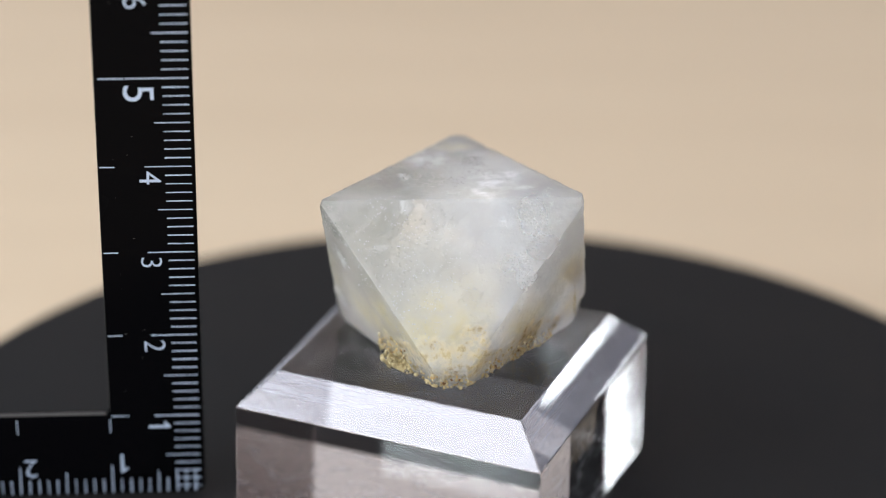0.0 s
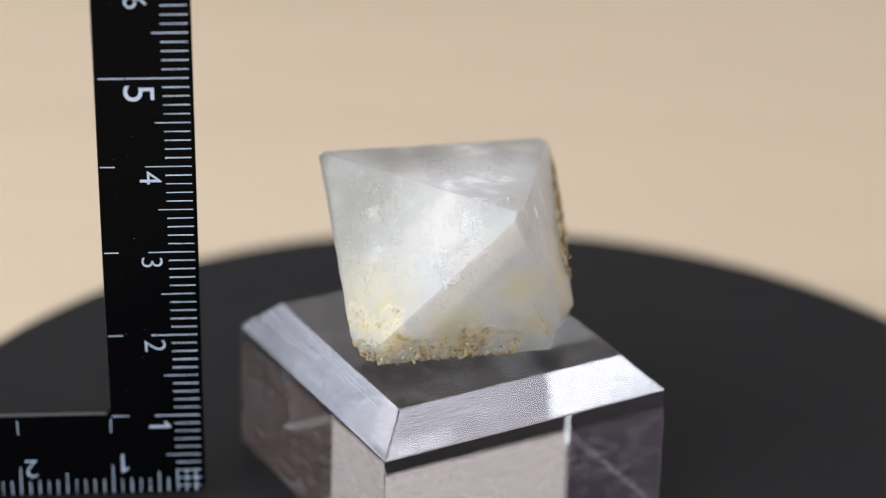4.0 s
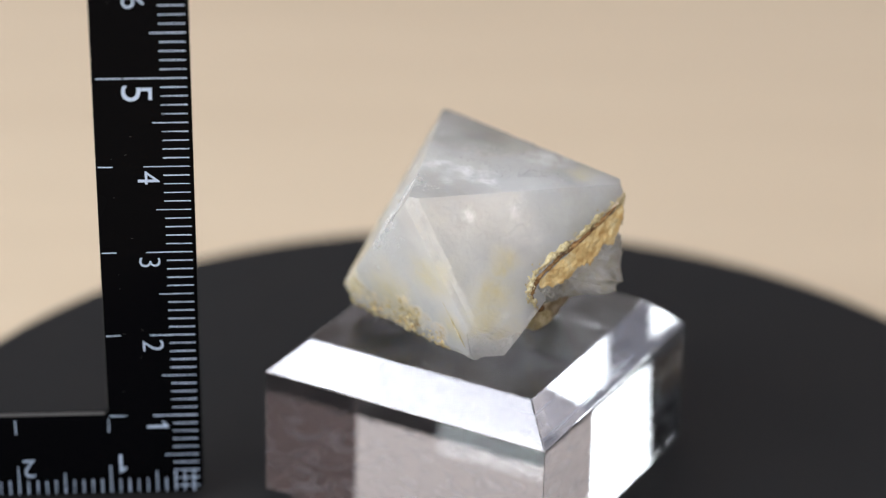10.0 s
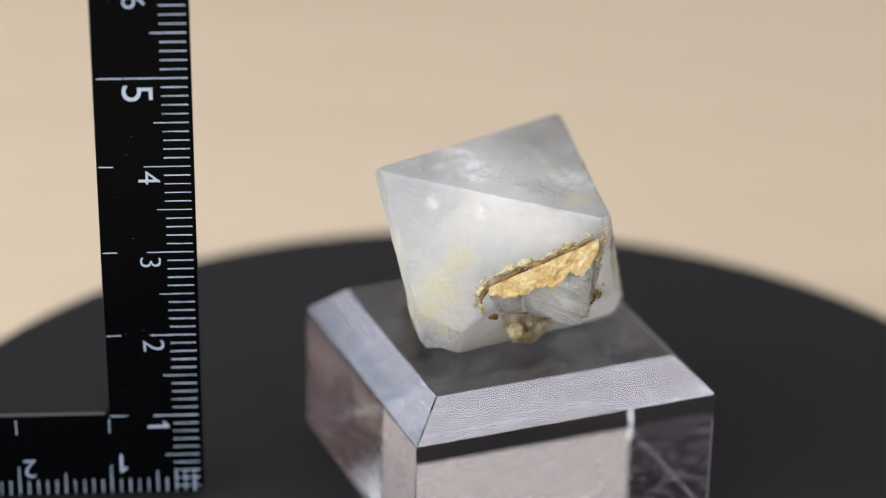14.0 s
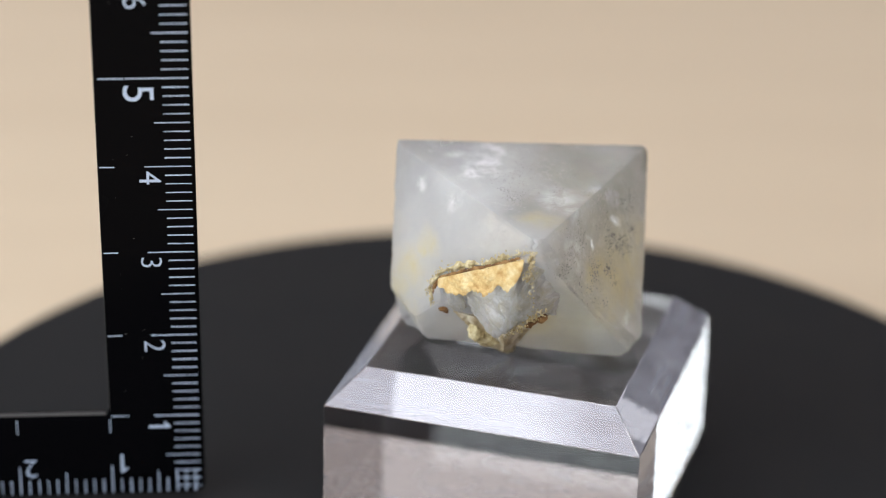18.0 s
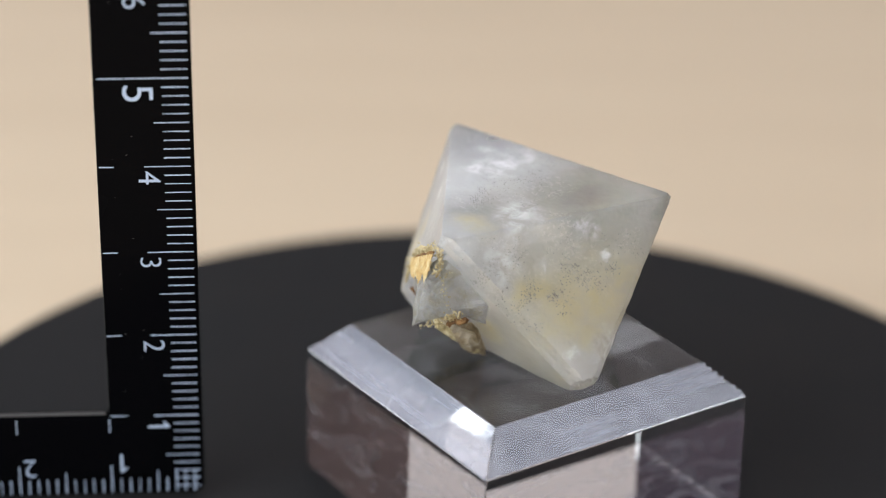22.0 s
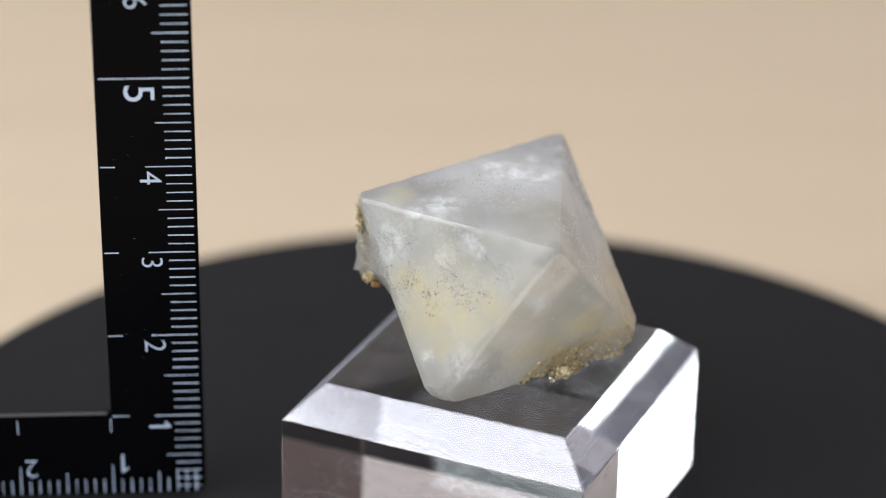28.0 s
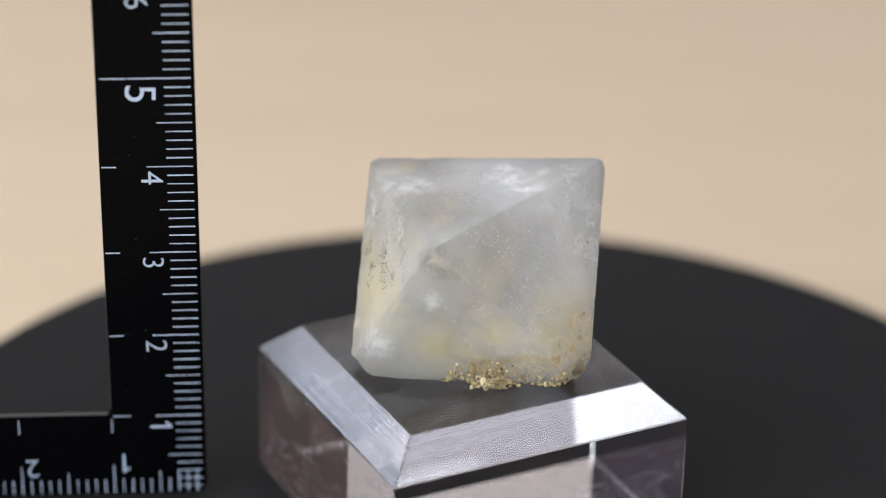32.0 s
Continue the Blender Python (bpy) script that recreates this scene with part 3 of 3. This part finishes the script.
    def ridge(name, mat, label, line, radius, wild, seed, flat=1.0):
        """A crumbly, uneven ridge along a line of points."""
        g = bmesh.new()
        path = [Vector(p) * MM for p in line]
        steps, around = 44 * (len(path) - 1), 18
        rings = []
        for i in range(steps + 1):
            k = i / steps * (len(path) - 1)
            a = min(int(k), len(path) - 2)
            c = path[a].lerp(path[a + 1], k - a)
            d = (path[a + 1] - path[a]).normalized()
            side = d.cross(Vector((0, 0, 1))).normalized()
            top = side.cross(d)
            taper = min(1.0, 6 * min(i, steps - i) / steps + 0.15)
            ring = []
            for q in range(around):
                w = 2 * math.pi * q / around
                r = radius * MM * taper * (1 + 0.9 * noise.noise(c * 330 + Vector((seed, 0, 0))) + 0.35 * noise.noise(c * 900 + Vector((0, seed, 0))))
                p = c + side * (math.cos(w) * r) + top * (math.sin(w) * r * flat)
                p += (p - c).normalized() * ((noise.noise(p * 620 + Vector((seed, 3, 1))) * 0.8 + noise.fractal(p * 1900 + Vector((seed, 3, 1)), 1.0, 2.0, 3) * 0.45) * wild * MM)
                ring.append(g.verts.new(p))
            rings.append(ring)
        for r0, r1 in zip(rings, rings[1:]):
            for q in range(around):
                g.faces.new((r0[q], r0[(q + 1) % around], r1[(q + 1) % around], r1[q]))
        g.faces.new(rings[0][::-1])
        g.faces.new(rings[-1])
        return part(name, g, mat, root, label)

    lip = [(-2.4, 13.6, 34.7), (-0.6, 11.9, 33.4), (1.2, 10.2, 31.9), (3.4, 7.8, 30.5), (5.6, 5.6, 28.9), (6.9, 5.1, 26.8), (6.5, 6.1, 25.3)]
    lip = [tuple(Vector(q) - Vector((0.80, 0.55, 0.24)) * 0.22) for q in lip]
    ridge("crack_lip", MAT["tan"], "tan crumbly crust along the crack", lip, 0.36, 0.55, 1, 0.9)
    inner = [(-2.3, 13.7, 34.2), (1.3, 10.2, 31.4), (3.4, 7.9, 29.9), (5.6, 5.8, 28.2), (6.2, 5.2, 26.6), (6.0, 5.7, 25.3)]
    ridge("crack_crust", MAT["brown"], "dark brown crust inside the crack", inner, 0.26, 0.22, 2)
    ridge("hollow", MAT["brown"], "dark earthy hollow beside the fragment", [(6.0, 5.4, 25.6), (5.4, 6.0, 24.9), (4.8, 6.5, 24.3)], 0.5, 0.5, 12)
    ridge("foot_crust", MAT["tan"], "sandy brown lump under the fragment", [(2.3, 6.4, 22.8), (0.9, 5.7, 21.5), (-0.5, 4.9, 20.2)], 0.85, 0.8, 15)
    grove = [(9.55, -3.9, 26.6), (9.75, -2.0, 22.8), (9.85, -1.2, 21.3)]
    ridge("crack_line", MAT["tan"], "thin stained crack along an edge", [tuple(Vector(q) - Vector((0.38, -0.12, -0.02))) for q in grove], 0.06, 0.05, 14)
    ridge("pit_crust", MAT["brown"], "dark brown pit beside the break", [(-2.8, 12.0, 25.3), (-4.0, 12.0, 26.0), (-5.2, 11.3, 26.3)], 0.58, 0.5, 3, 0.8)
    grains("pit_rim", MAT["yellow"], "golden granular rim of the pit", 110, along_line([(-0.4, 13.2, 25.0), (-2.0, 12.6, 25.6), (-3.4, 12.6, 26.6), (-4.5, 12.2, 27.3)], 0.26), 0.07, 0.20, 33)
    ridge("foot_crust", MAT["tan"], "brown earthy lump under the crystal", [(0.4, 6.6, 22.8), (-0.5, 5.6, 21.2), (-1.5, 5.0, 19.8), (-2.1, 4.4, 18.9)], 1.1, 0.8, 4)
    ridge("clinging_lump", MAT["yellow"], "small yellow crumbly lump", [(-10.4, -7.9, 19.7), (-9.6, -9.0, 19.3), (-8.5, -9.9, 19.3)], 0.42, 0.7, 7)
    grains("crumb", MAT["tan"], "brown crumbs on the lump", 60, along_line([(-10.9, -7.6, 19.6), (-9.6, -9.0, 19.4), (-8.2, -10.2, 19.3)], 0.34), 0.10, 0.36, 34)

    def near_spot(spot):
        centre, reach = Vector(spot[:3]) * MM, spot[3] * MM
        close = [q for q in out if (q - centre).length < reach * 1.7]

        def place(r):
            while True:
                q = r.choice(close)
                patchy = noise.noise(q * 420)
                if r.random() < 1.0 - 0.62 * (q - centre).length / reach + 1.8 * patchy:
                    return q + (q - CEN).normalized() * (0.01 * MM)
        return place

    for i, spot in enumerate(SPECKS):
        grains("speckling", MAT["grit"], "cluster of dark specks on the crystal face", int(20 + spot[3] * 34), near_spot(spot), 0.03, 0.10 if spot[2] < 33 else 0.075, 100 + i)
    for i, spot in enumerate(ETCHED):
        grains("etching", MAT["glint"], "bright raised etch grains", int(30 + spot[3] * 40), near_spot(spot), 0.04, 0.10, 200 + i)

    grains("crumb", MAT["yellow"], "yellow crumbs down the broken corner", 90, along_line([(-2.9, 13.9, 34.8), (-3.0, 13.6, 33.0), (-2.4, 13.8, 31.6)], 0.20), 0.06, 0.22, 35)
    grains("crumb", MAT["tan"], "tan crumbs on the rough broken face", 40, along_line([(-3.6, 13.0, 32.4), (-3.0, 13.2, 29.8), (-3.6, 12.4, 27.6)], 0.25), 0.05, 0.16, 36)
    grains("crumb", MAT["tan"], "loose tan crumbs along the crack", 260, along_line(lip, 0.24), 0.05, 0.17, 31)
    grains("crumb", MAT["yellow"], "pale crumbs along the crack", 150, along_line(lip, 0.24), 0.05, 0.15, 32)

    def corner_place(r):
        while True:
            p = r.choice(low_points)
            if r.random() < 1.25 - (p.z / MM - 18.5) / 2.9 + 0.9 * noise.noise(p * 380):
                return p + (CEN - p).normalized() * (0.02 * MM)

    low_points = [p for p in out if 18.3 * MM < p.z < 22.2 * MM and p.x > -11.5 * MM and p.x + p.y < 3.5 * MM and p.y < -3.0 * MM]
    grains("corner_crust", MAT["yellow"], "yellow granular crust at the lower corner", 620, corner_place, 0.10, 0.34, 6)
    grains("corner_crust", MAT["ochre"], "pale ochre grains in the crust", 260, corner_place, 0.08, 0.26, 8)
    grains("corner_crust", MAT["brown"], "dark brown earth between the grains", 170, corner_place, 0.08, 0.24, 9)
    return root


# ---- ruler ----
def build_ruler():
    root = new("ruler")
    tagged(root, "black plastic L-shaped centimetre ruler with worn white markings", "ruler")
    CM = 0.01
    top, left, wide, thick = 7.0 * CM, -5.0 * CM, 1.0 * CM, 0.0016
    r = 0.0012
    bm = bmesh.new()
    outline = [(left, 0.0)] + [(-r + r * math.sin(a), r - r * math.cos(a)) for a in (0, math.pi / 8, math.pi / 4, 3 * math.pi / 8, math.pi / 2)]
    outline += [(0, top), (-wide, top), (-wide, wide), (left, wide)]
    front = [bm.verts.new((x, 0, z)) for x, z in outline]
    f = bm.faces.new(front)
    res = bmesh.ops.extrude_face_region(bm, geom=[f])
    for v in res["geom"]:
        if isinstance(v, bmesh.types.BMVert):
            v.co.y += thick
    bmesh.ops.recalc_face_normals(bm, faces=bm.faces)
    bmesh.ops.bevel(bm, geom=[e for e in bm.edges if e.calc_face_angle(0) > 1.0], offset=0.00025, segments=2, affect="EDGES")
    part("body", bm, MAT["ruler"], root, "glossy black L-shaped plate")
    # pale strips along the inner edges of the plate stand in for their glint
    part("edge_glint", box(bmesh.new(), -wide - 0.00006, -wide + 0.00003, 0.00035, thick - 0.0005, wide + 0.0004, top - 0.001), MAT["edge"], root, "pale strip painted as the glint of the inner edge")
    part("edge_glint", box(bmesh.new(), left + 0.001, -wide - 0.0004, 0.00035, thick - 0.0006, wide - 0.00003, wide + 0.00006), MAT["edge"], root, "pale strip painted as the glint of the inner edge")
    rnd = random.Random(11)

    def tick(x0, x1, z0, z1, proud):
        m = box(bmesh.new(), x0, x1, -proud, 0.00002, z0, z1)
        for v in m.verts:
            v.co.x += rnd.uniform(-1, 1) * 0.00004
            v.co.z += rnd.uniform(-1, 1) * 0.00002
        part("mark", m, MAT["mark"], root)

    h = 0.000058
    for k in range(1, 70):
        z = k * 0.001
        reach = 0.0068 if k % 50 == 0 else 0.0052 if k % 10 == 0 else 0.0040 if k % 5 == 0 else 0.0031
        if k < 3:
            reach = 0.0031
        tick(-reach, -0.0004, z - h, z + h, 0.00003)
        if k % 10 == 0:
            tick(-0.0096 if k % 50 == 0 else -0.0098, -0.0070 if k % 50 == 0 else -0.0080 if k == 10 else -0.0083, z - h, z + h, 0.00003)
    for k in range(1, 50):
        x = -k * 0.001
        reach = 0.0038 if k % 10 == 0 else 0.0029 if k % 5 == 0 else 0.0020
        if k < 4:
            reach = 0.0029
        tick(x - h, x + h, 0.0003, reach, 0.00005)
        if k % 10 == 0:
            tick(x - h, x + h, 0.0080, 0.0097, 0.00005)

    # tiny scuffs and lint on the black face
    for _ in range(14):
        x, z, long = rnd.uniform(-0.0092, -0.0056), rnd.uniform(0.012, 0.066), rnd.uniform(0.00004, 0.00022)
        part("scuff", box(bmesh.new(), x, x + long, -0.00003, 0.00002, z, z + rnd.uniform(0.00003, 0.00006)), MAT["edge"], root)

    def digit(text, x, z, size, turn):
        cu = bpy.data.curves.new("digit", "FONT")
        cu.body, cu.size, cu.align_x, cu.align_y = text, size * 1.42, "CENTER", "CENTER"
        cu.extrude, cu.offset = 0.00002, size * (-0.004 if text in "45" else -0.02)
        tmp = new("digit", cu)
        me = bpy.data.meshes.new_from_object(tmp)
        bpy.data.objects.remove(tmp)
        if text == "1":
            one = bmesh.new()
            outline = [(-0.07, -0.5), (0.06, -0.5), (0.06, 0.5), (-0.04, 0.5), (-0.30, 0.27), (-0.24, 0.19), (-0.07, 0.33)]
            face = one.faces.new([one.verts.new((px * size, py * size, 0.00002)) for px, py in outline])
            grown = bmesh.ops.extrude_face_region(one, geom=[face])
            for v in grown["geom"]:
                if isinstance(v, bmesh.types.BMVert):
                    v.co.z -= 0.00004
            bmesh.ops.recalc_face_normals(one, faces=one.faces)
            one.to_mesh(me)
            one.free()
        me.materials.append(MAT["mark"])
        ob = new("numeral", me)
        ob.parent = root
        ob.matrix_basis = Matrix.Translation((x, -0.00003, z)) @ Matrix.Rotation(radians(turn), 4, "Y") @ Matrix.Rotation(radians(90), 4, "X")

    for text, x, z, size in (("1", -0.47, 0.86, 0.23), ("2", -0.50, 1.87, 0.23), ("3", -0.50, 2.88, 0.23), ("4", -0.48, 3.87, 0.23), ("5", -0.57, 4.83, 0.32), ("6", -0.57, 5.84, 0.24)):
        digit(text, x * CM, z * CM, size * CM, 90)
    for text, x, z, size in (("1", -0.89, 0.40, 0.23), ("2", -1.88, 0.37, 0.23), ("3", -2.88, 0.37, 0.23), ("4", -3.88, 0.37, 0.23)):
        digit(text, x * CM, z * CM, size * CM, 180)
    root.matrix_basis = pose(-30.555 * MM, -4.55 * MM, 0.5 * MM, 2.726, -0.4795, 4.2995)
    return root


build_room()
build_stand()
turntable = build_turntable()
block = build_block()
crystal = build_crystal()
ruler = build_ruler()


def motions():
    for thing in (turntable, block, crystal):
        walk(thing, [(float(t), pose(0, 0, 0, 0, 0, SPIN * t)) for t in range(33)])
    # the ruler is nudged a little by the turning plate
    sway = [(0, 0), (5.5, 0.05), (8, -0.08), (11, -0.19), (14, -0.11), (17.5, 0), (20, -0.09), (22, -0.07), (25, 0.06), (28, 0.06), (29.5, 0), (32, 0.19)]
    walk(ruler, [(float(t), pose((-30.44 + dx) * MM, -4.55 * MM, 0.5 * MM, 2.726, -0.4795, 4.2995)) for t, dx in sway])


motions()
